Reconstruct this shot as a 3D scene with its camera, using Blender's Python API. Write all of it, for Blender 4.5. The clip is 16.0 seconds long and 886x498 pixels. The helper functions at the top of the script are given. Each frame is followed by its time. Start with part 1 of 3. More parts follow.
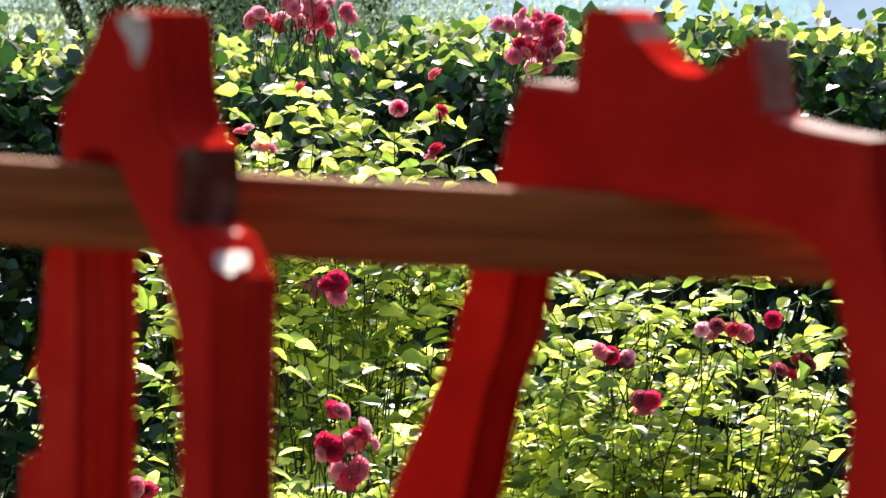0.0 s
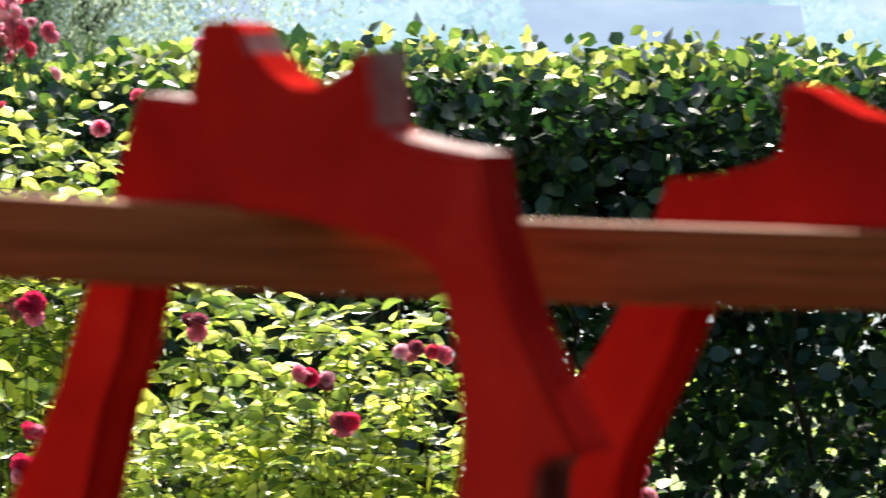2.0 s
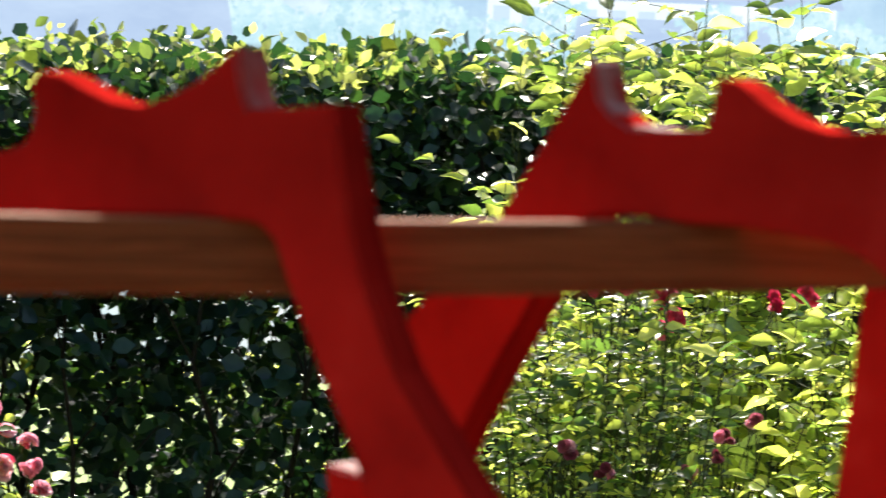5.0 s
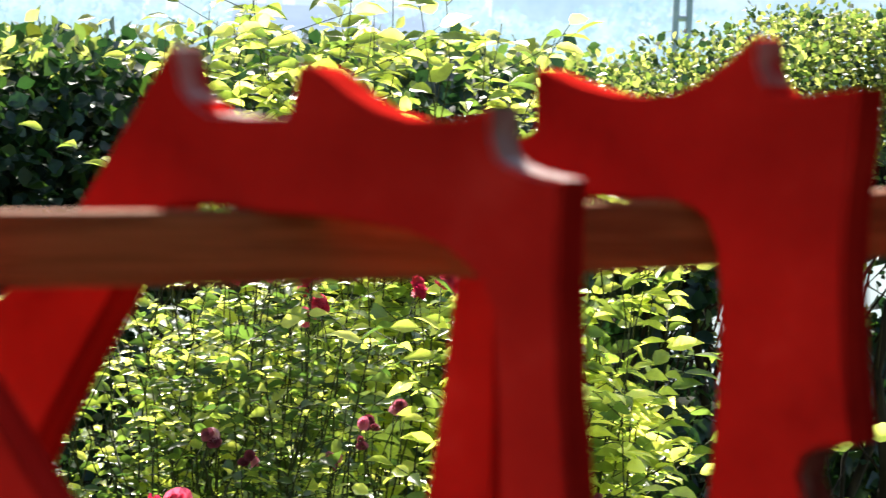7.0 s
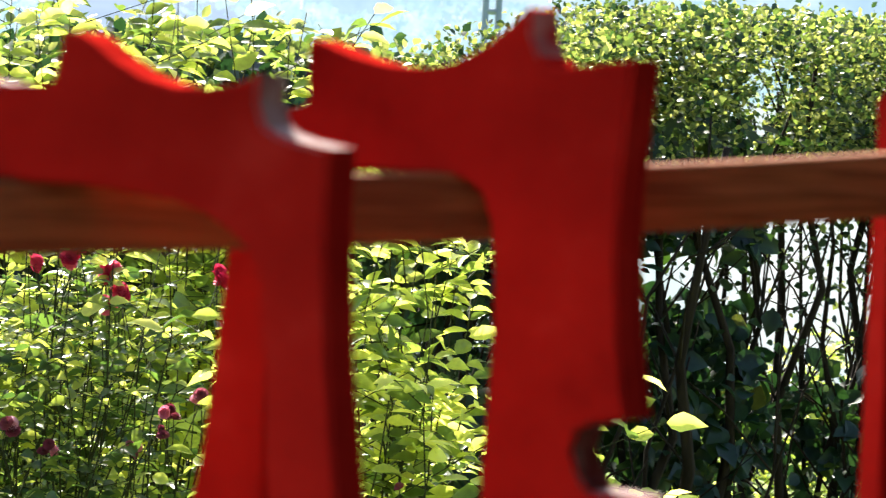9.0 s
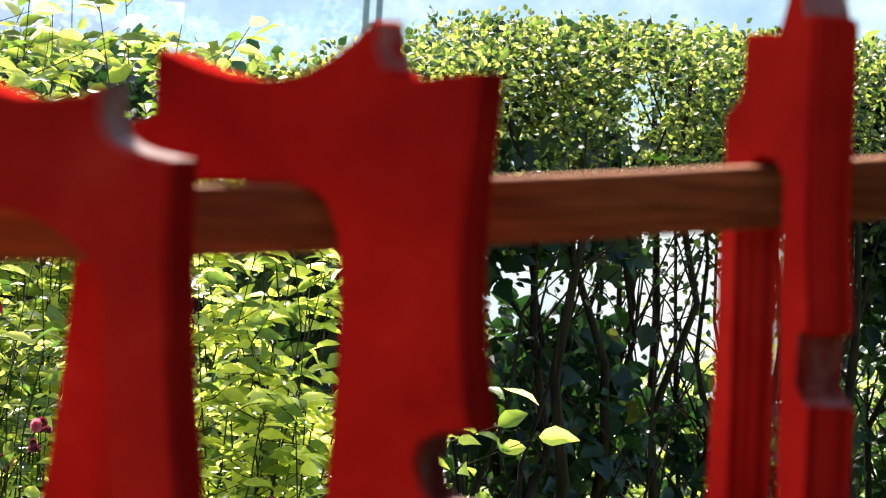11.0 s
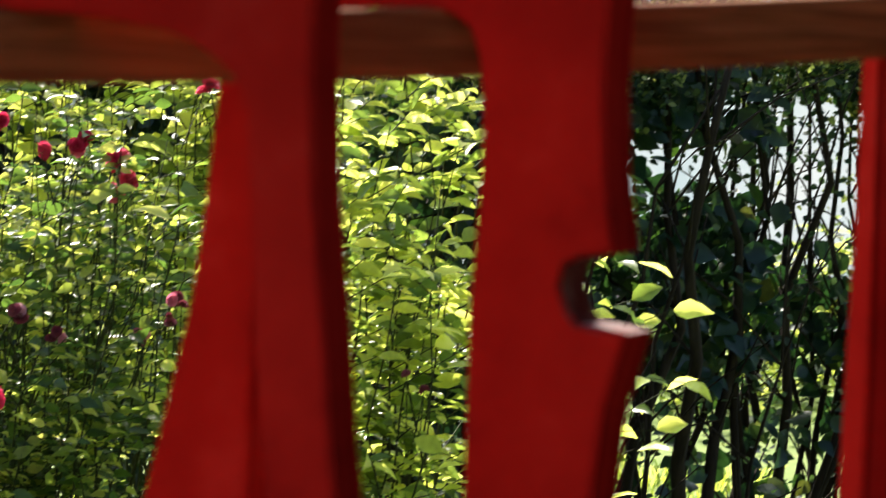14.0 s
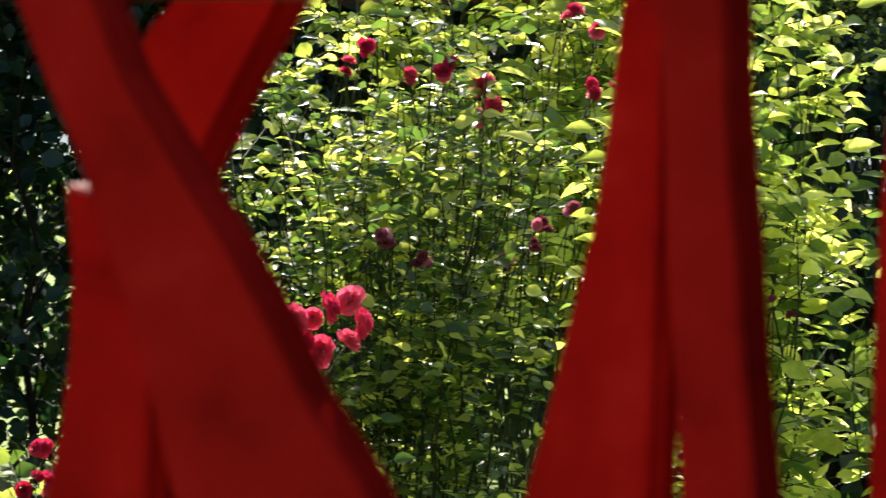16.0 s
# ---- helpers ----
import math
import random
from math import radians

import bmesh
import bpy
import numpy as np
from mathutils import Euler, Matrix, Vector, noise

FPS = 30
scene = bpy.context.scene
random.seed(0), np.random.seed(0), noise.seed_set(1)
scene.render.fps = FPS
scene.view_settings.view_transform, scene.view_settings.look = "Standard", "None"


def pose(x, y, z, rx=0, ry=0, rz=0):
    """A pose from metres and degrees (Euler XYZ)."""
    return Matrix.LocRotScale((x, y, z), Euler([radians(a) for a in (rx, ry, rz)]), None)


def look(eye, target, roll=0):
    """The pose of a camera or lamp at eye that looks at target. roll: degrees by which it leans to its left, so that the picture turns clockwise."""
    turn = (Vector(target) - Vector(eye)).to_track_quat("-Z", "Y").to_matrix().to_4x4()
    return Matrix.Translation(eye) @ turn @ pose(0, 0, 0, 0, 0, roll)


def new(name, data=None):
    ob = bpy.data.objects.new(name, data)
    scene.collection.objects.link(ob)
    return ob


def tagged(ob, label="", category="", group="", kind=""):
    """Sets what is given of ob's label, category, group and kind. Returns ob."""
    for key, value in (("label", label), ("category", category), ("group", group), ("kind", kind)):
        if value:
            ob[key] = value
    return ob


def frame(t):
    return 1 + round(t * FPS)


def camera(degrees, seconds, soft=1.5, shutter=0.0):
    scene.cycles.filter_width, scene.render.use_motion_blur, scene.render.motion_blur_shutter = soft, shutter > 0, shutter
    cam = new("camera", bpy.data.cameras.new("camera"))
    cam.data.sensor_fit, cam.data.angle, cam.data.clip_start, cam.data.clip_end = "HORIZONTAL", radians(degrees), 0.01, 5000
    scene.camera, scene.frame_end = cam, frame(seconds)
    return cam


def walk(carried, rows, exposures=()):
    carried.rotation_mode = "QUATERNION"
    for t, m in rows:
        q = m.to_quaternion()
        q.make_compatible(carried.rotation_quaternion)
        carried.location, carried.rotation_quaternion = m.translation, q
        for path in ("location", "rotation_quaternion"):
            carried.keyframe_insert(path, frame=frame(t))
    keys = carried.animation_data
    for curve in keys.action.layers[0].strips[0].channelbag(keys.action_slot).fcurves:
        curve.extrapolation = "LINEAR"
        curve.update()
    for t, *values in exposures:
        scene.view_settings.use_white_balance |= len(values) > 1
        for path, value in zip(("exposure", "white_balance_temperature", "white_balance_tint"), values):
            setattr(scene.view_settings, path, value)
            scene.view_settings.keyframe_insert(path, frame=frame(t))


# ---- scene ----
cam = camera(13.964, 16.0, soft=1.2, shutter=0.4)
cam.data.dof.use_dof = True
cam.data.dof.focus_distance = 7.4
cam.data.dof.aperture_fstop = 27

# seconds, x, y, z, heading clockwise from +y, pitch, lean
PATH = (
    (0, -0.0000, 0.0001, 1.5501, 11.969, -4.682, 1.493),
    (0.5, 0.0077, 0.0120, 1.5480, 12.492, -4.265, 1.797),
    (1, 0.0138, 0.0158, 1.5462, 13.208, -4.161, 1.904),
    (1.5, 0.0231, 0.0061, 1.5465, 14.551, -4.169, 1.980),
    (2, 0.0368, -0.0004, 1.5473, 16.403, -4.174, 2.073),
    (2.5, 0.0442, -0.0071, 1.5477, 18.074, -4.175, 2.112),
    (3, 0.0627, -0.0196, 1.5467, 19.695, -4.131, 2.100),
    (3.5, 0.0724, -0.0175, 1.5471, 21.177, -4.078, 2.242),
    (4, 0.0821, -0.0227, 1.5496, 22.671, -4.023, 2.331),
    (4.5, 0.0900, -0.0271, 1.5474, 24.031, -3.960, 2.472),
    (7, 0.1373, -0.0164, 1.5486, 30.880, -3.895, 2.655),
    (7.5, 0.1467, -0.0079, 1.5437, 31.795, -3.872, 2.747),
    (8, 0.1527, -0.0090, 1.5417, 32.593, -3.873, 2.894),
    (8.5, 0.1574, -0.0086, 1.5400, 33.215, -3.872, 2.990),
    (9, 0.1611, -0.0085, 1.5397, 33.892, -3.853, 3.122),
    (9.5, 0.1616, -0.0086, 1.5415, 34.526, -3.821, 3.253),
    (10, 0.1642, -0.0161, 1.5408, 35.168, -3.738, 3.381),
    (12.5, 0.1773, -0.0196, 1.5328, 35.944, -3.400, 3.404),
    (13, 0.1760, -0.0204, 1.5257, 35.413, -3.738, 3.441),
    (13.5, 0.1717, -0.0205, 1.5185, 34.742, -4.479, 3.310),
    (14, 0.1660, -0.0206, 1.5138, 33.785, -5.416, 3.183),
    (14.5, 0.1630, -0.0160, 1.5111, 32.606, -6.177, 3.065),
    (15, 0.1604, -0.0046, 1.5085, 30.959, -6.627, 2.920),
    (15.5, 0.1566, -0.0037, 1.5083, 29.495, -6.790, 2.747),
    (16, 0.1514, -0.0046, 1.5075, 28.211, -6.848, 2.592),
)


def aim(x, y, z, heading, pitch, lean):
    a, p = radians(heading), radians(pitch)
    way = Vector((math.sin(a) * math.cos(p), math.cos(a) * math.cos(p), math.sin(p)))
    return look((x, y, z), Vector((x, y, z)) + way * 5, lean)


walk(cam, [(t, aim(*r)) for t, *r in PATH],
     exposures=[(0, 1.4), (4.6, 1.4), (7, 1.58), (12.5, 1.46), (14.2, 1.15), (16, 1.04)])

# ---- light ----
SUN_BEARING, SUN_HEIGHT = 15.5, 42.0
world = bpy.data.worlds.new("sky")
scene.world = world
world.use_nodes = True
wn = world.node_tree
sky = wn.nodes.new("ShaderNodeTexSky")
sky.sky_type, sky.sun_disc = "NISHITA", False
sky.sun_elevation, sky.sun_rotation = radians(SUN_HEIGHT), radians(SUN_BEARING)
sky.air_density, sky.dust_density = 1.0, 2.0
wn.nodes["Background"].inputs["Strength"].default_value = 0.105
wn.links.new(sky.outputs[0], wn.nodes["Background"].inputs["Color"])
sun = new("sun", bpy.data.lights.new("sun", "SUN"))
sun.data.energy, sun.data.angle, sun.data.color = 5.0, radians(0.6), (1.0, 0.94, 0.82)
b, e = radians(SUN_BEARING), radians(SUN_HEIGHT)
to_sun = Vector((math.sin(b) * math.cos(e), math.cos(b) * math.cos(e), math.sin(e)))
sun.matrix_world = look(to_sun * 60, (0, 0, 0))


# ---- materials ----
def material(name):
    m = bpy.data.materials.new(name)
    m.use_nodes = True
    nt = m.node_tree
    nt.nodes.clear()
    return m, nt, nt.nodes.new("ShaderNodeOutputMaterial")


def node(nt, kind, **values):
    n = nt.nodes.new(kind)
    for key, v in values.items():
        n.inputs[key.replace("_", " ")].default_value = v
    return n


def ramp(nt, source, stops):
    r = nt.nodes.new("ShaderNodeValToRGB")
    while len(r.color_ramp.elements) < len(stops):
        r.color_ramp.elements.new(0.5)
    for el, (pos, col) in zip(r.color_ramp.elements, stops):
        el.position, el.color = pos, (*col, 1)
    nt.links.new(source, r.inputs[0])
    return r


def leaf_material(name, stops, rough=0.33, clear=0.55, share=0.58, tint=(2.4, 2.15, 0.85)):
    """A leaf: reflects, lets light through in a yellower green, and has a waxy gloss."""
    m, nt, out = material(name)
    geo = nt.nodes.new("ShaderNodeNewGeometry")
    cr = ramp(nt, geo.outputs["Random Per Island"], stops)
    tex = nt.nodes.new("ShaderNodeTexCoord")
    nz = node(nt, "ShaderNodeTexNoise", Scale=60.0, Detail=3.0)
    nt.links.new(tex.outputs["Object"], nz.inputs["Vector"])
    mix = nt.nodes.new("ShaderNodeMix")
    mix.data_type, mix.blend_type = "RGBA", "MULTIPLY"
    mix.inputs[0].default_value = 0.5
    nt.links.new(cr.outputs[0], mix.inputs[6])
    nr = ramp(nt, nz.outputs["Fac"], [(0.3, (0.6, 0.6, 0.6)), (0.7, (1.15, 1.15, 1.15))])
    nt.links.new(nr.outputs[0], mix.inputs[7])
    p = node(nt, "ShaderNodeBsdfPrincipled", Roughness=rough)
    p.inputs["Specular IOR Level"].default_value = clear
    nt.links.new(mix.outputs[2], p.inputs["Base Color"])
    tr = nt.nodes.new("ShaderNodeBsdfTranslucent")
    gain = nt.nodes.new("ShaderNodeMix")
    gain.data_type, gain.blend_type = "RGBA", "MULTIPLY"
    gain.inputs[0].default_value = 1.0
    gain.inputs[7].default_value = (*tint, 1)
    nt.links.new(mix.outputs[2], gain.inputs[6])
    nt.links.new(gain.outputs[2], tr.inputs["Color"])
    ms = nt.nodes.new("ShaderNodeMixShader")
    ms.inputs[0].default_value = share
    nt.links.new(p.outputs[0], ms.inputs[1])
    nt.links.new(tr.outputs[0], ms.inputs[2])
    nt.links.new(ms.outputs[0], out.inputs[0])
    return m


def solid(name, stops, scale=20.0, rough=0.5, bump=0.0, stretch=(1, 1, 1), detail=6.0, spec=0.5, bump_scale=None):
    """A surface with noise-driven colour and relief."""
    m, nt, out = material(name)
    tex = nt.nodes.new("ShaderNodeTexCoord")
    mp = nt.nodes.new("ShaderNodeMapping")
    mp.inputs["Scale"].default_value = stretch
    nt.links.new(tex.outputs["Object"], mp.inputs[0])
    nz = node(nt, "ShaderNodeTexNoise", Scale=scale, Detail=detail, Roughness=0.6)
    nt.links.new(mp.outputs[0], nz.inputs["Vector"])
    cr = ramp(nt, nz.outputs["Fac"], stops)
    p = node(nt, "ShaderNodeBsdfPrincipled", Roughness=rough)
    p.inputs["Specular IOR Level"].default_value = spec
    nt.links.new(cr.outputs[0], p.inputs["Base Color"])
    if bump:
        bn = node(nt, "ShaderNodeTexNoise", Scale=bump_scale or scale * 4, Detail=4.0)
        nt.links.new(mp.outputs[0], bn.inputs["Vector"])
        bp = node(nt, "ShaderNodeBump", Strength=bump, Distance=0.001)
        nt.links.new(bn.outputs["Fac"], bp.inputs["Height"])
        nt.links.new(bp.outputs[0], p.inputs["Normal"])
    nt.links.new(p.outputs[0], out.inputs[0])
    return m


def petal_material(name, stops):
    m, nt, out = material(name)
    info = nt.nodes.new("ShaderNodeObjectInfo")
    cr = ramp(nt, info.outputs["Random"], stops)
    p = node(nt, "ShaderNodeBsdfPrincipled", Roughness=0.6)
    nt.links.new(cr.outputs[0], p.inputs["Base Color"])
    tr = nt.nodes.new("ShaderNodeBsdfTranslucent")
    nt.links.new(cr.outputs[0], tr.inputs["Color"])
    ms = nt.nodes.new("ShaderNodeMixShader")
    ms.inputs[0].default_value = 0.5
    nt.links.new(p.outputs[0], ms.inputs[1])
    nt.links.new(tr.outputs[0], ms.inputs[2])
    nt.links.new(ms.outputs[0], out.inputs[0])
    return m


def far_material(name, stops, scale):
    """Far distance as a backdrop: the bright haze is painted in as pale, self-glowing colour."""
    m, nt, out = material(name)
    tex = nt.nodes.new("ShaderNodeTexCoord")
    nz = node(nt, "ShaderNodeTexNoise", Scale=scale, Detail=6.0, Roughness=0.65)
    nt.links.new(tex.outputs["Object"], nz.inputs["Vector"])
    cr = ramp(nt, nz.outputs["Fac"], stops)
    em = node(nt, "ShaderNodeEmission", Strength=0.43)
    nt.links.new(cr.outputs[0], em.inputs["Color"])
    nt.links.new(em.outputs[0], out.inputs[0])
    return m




def paint_material():
    """Brushed matt red paint over plywood: blotches, brush marks, and the plies showing through on the sawn edges."""
    m, nt, out = material("red_paint")
    tex = nt.nodes.new("ShaderNodeTexCoord")
    big = node(nt, "ShaderNodeTexNoise", Scale=16.0, Detail=5.0, Roughness=0.6)
    nt.links.new(tex.outputs["Object"], big.inputs["Vector"])
    cr = ramp(nt, big.outputs["Fac"], [(0.30, (0.31, 0.0105, 0.0080)), (0.42, (0.43, 0.0145, 0.0105)), (0.56, (0.49, 0.0170, 0.0120)), (0.70, (0.58, 0.029, 0.021))])
    mp = nt.nodes.new("ShaderNodeMapping")
    mp.inputs["Scale"].default_value = (3, 330, 3)
    nt.links.new(tex.outputs["Object"], mp.inputs[0])
    ply = node(nt, "ShaderNodeTexNoise", Scale=1.0, Detail=2.0)
    nt.links.new(mp.outputs[0], ply.inputs["Vector"])
    dark = ramp(nt, ply.outputs["Fac"], [(0.36, (0.30, 0.30, 0.30)), (0.52, (1, 1, 1))])
    mix = nt.nodes.new("ShaderNodeMix")
    mix.data_type, mix.blend_type = "RGBA", "MULTIPLY"
    mix.inputs[0].default_value = 0.75
    nt.links.new(cr.outputs[0], mix.inputs[6])
    nt.links.new(dark.outputs[0], mix.inputs[7])
    p = node(nt, "ShaderNodeBsdfPrincipled", Roughness=0.6)
    p.inputs["Specular IOR Level"].default_value = 0.0
    nt.links.new(mix.outputs[2], p.inputs["Base Color"])
    brush = nt.nodes.new("ShaderNodeMapping")
    brush.inputs["Scale"].default_value = (160, 160, 14)
    nt.links.new(tex.outputs["Object"], brush.inputs[0])
    bn = node(nt, "ShaderNodeTexNoise", Scale=1.5, Detail=4.0)
    nt.links.new(brush.outputs[0], bn.inputs["Vector"])
    bp = node(nt, "ShaderNodeBump", Strength=0.3, Distance=0.0006)
    nt.links.new(bn.outputs["Fac"], bp.inputs["Height"])
    nt.links.new(bp.outputs[0], p.inputs["Normal"])
    nt.links.new(p.outputs[0], out.inputs[0])
    return m


RED = paint_material()
CHIP = solid("bare_primer", [(0.38, (0.30, 0.05, 0.05)), (0.52, (0.36, 0.27, 0.27)), (0.72, (0.44, 0.38, 0.39))], scale=60, rough=0.5, bump=0.4, bump_scale=200)
WORN = solid("worn_primer", [(0.36, (0.30, 0.02, 0.02)), (0.46, (0.28, 0.15, 0.14)), (0.60, (0.36, 0.27, 0.265)), (0.72, (0.30, 0.09, 0.09))], scale=42, rough=0.75, bump=0.4, bump_scale=160, spec=0.1)
# bare plywood in the notches, darkened to paint in the recess shade
NOTCH = solid("shaded_bare_ply", [(0.36, (0.07, 0.006, 0.006)), (0.52, (0.11, 0.030, 0.024)), (0.64, (0.17, 0.10, 0.085)), (0.76, (0.06, 0.012, 0.012))], scale=50, rough=0.8, bump=0.5, bump_scale=180, stretch=(1, 3, 1), spec=0.1)


def wood_material():
    m, nt, out = material("stained_pine")
    tex = nt.nodes.new("ShaderNodeTexCoord")
    mp = nt.nodes.new("ShaderNodeMapping")
    mp.inputs["Scale"].default_value = (1.2, 30, 45)
    nt.links.new(tex.outputs["Object"], mp.inputs[0])
    nz = node(nt, "ShaderNodeTexNoise", Scale=3.2, Detail=5.0, Roughness=0.6, Distortion=0.6)
    nt.links.new(mp.outputs[0], nz.inputs["Vector"])
    cr = ramp(nt, nz.outputs["Fac"], [(0.30, (0.10, 0.029, 0.010)), (0.46, (0.31, 0.098, 0.034)), (0.54, (0.15, 0.044, 0.016)), (0.72, (0.39, 0.135, 0.050))])
    p = node(nt, "ShaderNodeBsdfPrincipled", Roughness=0.7)
    p.inputs["Specular IOR Level"].default_value = 0.08
    nt.links.new(cr.outputs[0], p.inputs["Base Color"])
    bp = node(nt, "ShaderNodeBump", Strength=0.25, Distance=0.001)
    nt.links.new(nz.outputs["Fac"], bp.inputs["Height"])
    nt.links.new(bp.outputs[0], p.inputs["Normal"])
    nt.links.new(p.outputs[0], out.inputs[0])
    return m


WOOD = wood_material()
GRASS = solid("lawn", [(0.3, (0.13, 0.20, 0.04)), (0.7, (0.24, 0.31, 0.07))], scale=9, rough=0.8, bump=0.6, spec=0.2)
BARK = solid("bark", [(0.3, (0.014, 0.010, 0.008)), (0.7, (0.042, 0.032, 0.024))], scale=40, rough=0.9, bump=0.6, stretch=(1, 1, 0.2), spec=0.1)
CANE = solid("green_cane", [(0.3, (0.022, 0.032, 0.010)), (0.7, (0.055, 0.060, 0.020))], scale=30, rough=0.75, spec=0.15)
# grey steel with the blue cast of distance haze put into its colour
STEEL = solid("hazy_steel", [(0.3, (0.17, 0.22, 0.31)), (0.7, (0.24, 0.29, 0.37))], scale=8, rough=0.5)
LEAF_ROSE = leaf_material("rose_leaf", [(0.0, (0.026, 0.058, 0.018)), (0.42, (0.058, 0.105, 0.026)), (0.76, (0.20, 0.25, 0.060)), (1.0, (0.54, 0.55, 0.20))], clear=0.8, rough=0.28, share=0.62, tint=(2.9, 2.75, 1.5))
LEAF_PALE = leaf_material("pale_leaf", [(0.0, (0.05, 0.09, 0.026)), (0.40, (0.13, 0.185, 0.045)), (0.72, (0.36, 0.41, 0.11)), (1.0, (0.58, 0.59, 0.26))], tint=(2.8, 2.65, 1.5), share=0.66, clear=0.75, rough=0.3)
# dark bluish base: sky sheen and inner hedge shade are mixed into the colour
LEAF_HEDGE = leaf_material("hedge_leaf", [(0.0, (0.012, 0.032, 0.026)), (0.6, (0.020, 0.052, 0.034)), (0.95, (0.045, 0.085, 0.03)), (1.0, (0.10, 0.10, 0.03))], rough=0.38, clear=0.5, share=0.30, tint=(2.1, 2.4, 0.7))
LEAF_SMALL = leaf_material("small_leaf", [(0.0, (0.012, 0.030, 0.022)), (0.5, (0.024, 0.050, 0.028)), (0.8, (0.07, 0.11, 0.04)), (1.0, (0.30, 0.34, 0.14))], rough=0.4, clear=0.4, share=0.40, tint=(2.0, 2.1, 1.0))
# brighter leaf for hedge tops, standing in for sun glowing through them
LEAF_TOPLIT = leaf_material("toplit_leaf", [(0.0, (0.03, 0.07, 0.022)), (0.4, (0.12, 0.17, 0.05)), (1.0, (0.34, 0.36, 0.16))], rough=0.3, share=0.58, tint=(2.3, 2.2, 1.2))
# silvery leaf, paled further to paint in the haze before it
LEAF_WILLOW = leaf_material("willow_leaf", [(0.0, (0.12, 0.16, 0.13)), (0.6, (0.26, 0.31, 0.26)), (1.0, (0.5, 0.55, 0.48))], tint=(1.4, 1.45, 1.35))
PETAL = petal_material("rose_petal", [(0.0, (0.55, 0.014, 0.075)), (0.5, (0.78, 0.05, 0.15)), (1.0, (0.90, 0.20, 0.31))])
PETAL_DARK = petal_material("faded_petal", [(0.0, (0.24, 0.03, 0.06)), (1.0, (0.46, 0.12, 0.17))])
PETAL_PALE = petal_material("pale_petal", [(0.0, (0.80, 0.20, 0.34)), (1.0, (0.94, 0.60, 0.68))])


# ---- building helpers ----
def thing(name, label, category, place=(0, 0, 0), group="", kind=""):
    ob = new(name)
    ob.location = place
    return tagged(ob, label, category, group, kind)


def mesh_of(name, verts, faces, mat, smooth=False):
    me = bpy.data.meshes.new(name)
    me.from_pydata(verts, [], faces)
    me.materials.append(mat)
    if smooth:
        me.polygons.foreach_set("use_smooth", [True] * len(me.polygons))
    me.update()
    return me


def part(name, me, parent, label="", kind=""):
    ob = new(name, me)
    ob.parent = parent
    return tagged(ob, label, kind=kind)


LEAF = np.array([(0, 0, 0), (-0.36, 0.30, 0.06), (0, 0.30, -0.02), (0.36, 0.30, 0.06),
                 (-0.40, 0.60, 0.05), (0, 0.62, -0.04), (0.40, 0.60, 0.05), (0, 1.0, -0.12)])
LEAF_FACES = [(0, 2, 1), (0, 3, 2), (1, 2, 5, 4), (2, 3, 6, 5), (4, 5, 7), (5, 6, 7)]
ROUND_LEAF = np.array([(0, 0, 0), (-0.24, 0.16, 0.05), (0, 0.18, -0.02), (0.24, 0.16, 0.05), (-0.37, 0.42, 0.08), (0, 0.44, -0.03), (0.37, 0.42, 0.08),
                       (-0.22, 0.74, 0.03), (0, 0.74, -0.07), (0.22, 0.74, 0.03), (0, 1.05, -0.18)])
ROUND_FACES = [(0, 2, 1), (0, 3, 2), (1, 2, 5, 4), (2, 3, 6, 5), (4, 5, 8, 7), (5, 6, 9, 8), (7, 8, 10), (8, 9, 10)]


def leaves(name, pos, along, up, size, width, mat, fine=False):
    """One mesh of many folded leaves: base, direction, upper side, length."""
    pos, along, up = (np.asarray(a, float) for a in (pos, along, up))
    along /= np.linalg.norm(along, axis=1)[:, None] + 1e-9
    side = np.cross(along, up)
    side /= np.linalg.norm(side, axis=1)[:, None] + 1e-9
    up = np.cross(side, along)
    size = np.asarray(size)[:, None, None]
    shape, sides = (ROUND_LEAF, ROUND_FACES) if fine else (LEAF, LEAF_FACES)
    v = pos[:, None] + size * (shape[None, :, :1] * width * side[:, None] + shape[None, :, 1:2] * along[:, None] + shape[None, :, 2:] * up[:, None])
    n, m = len(pos), len(shape)
    faces = [tuple(m * k + i for i in f) for k in range(n) for f in sides]
    return mesh_of(name, v.reshape(-1, 3).tolist(), faces, mat, True)


def tubes(name, lines, mat, sides=5):
    """One mesh of many tapered stems; each line is a list of (point, radius)."""
    verts, faces = [], []
    for line in lines:
        base = len(verts)
        for k, (p, r) in enumerate(line):
            q = line[min(k + 1, len(line) - 1)][0]
            o = line[max(k - 1, 0)][0]
            d = (Vector(q) - Vector(o)).normalized()
            s = d.orthogonal().normalized()
            t = d.cross(s)
            for j in range(sides):
                a = 2 * math.pi * j / sides
                verts.append(tuple(Vector(p) + (s * math.cos(a) + t * math.sin(a)) * r))
        for k in range(len(line) - 1):
            for j in range(sides):
                a, b2 = base + k * sides + j, base + k * sides + (j + 1) % sides
                faces.append((a, b2, b2 + sides, a + sides))
        faces.append(tuple(base + (len(line) - 1) * sides + j for j in range(sides)))
    return mesh_of(name, verts, faces, mat, True)


# ---- ground and distance ----
LAWN = -0.45


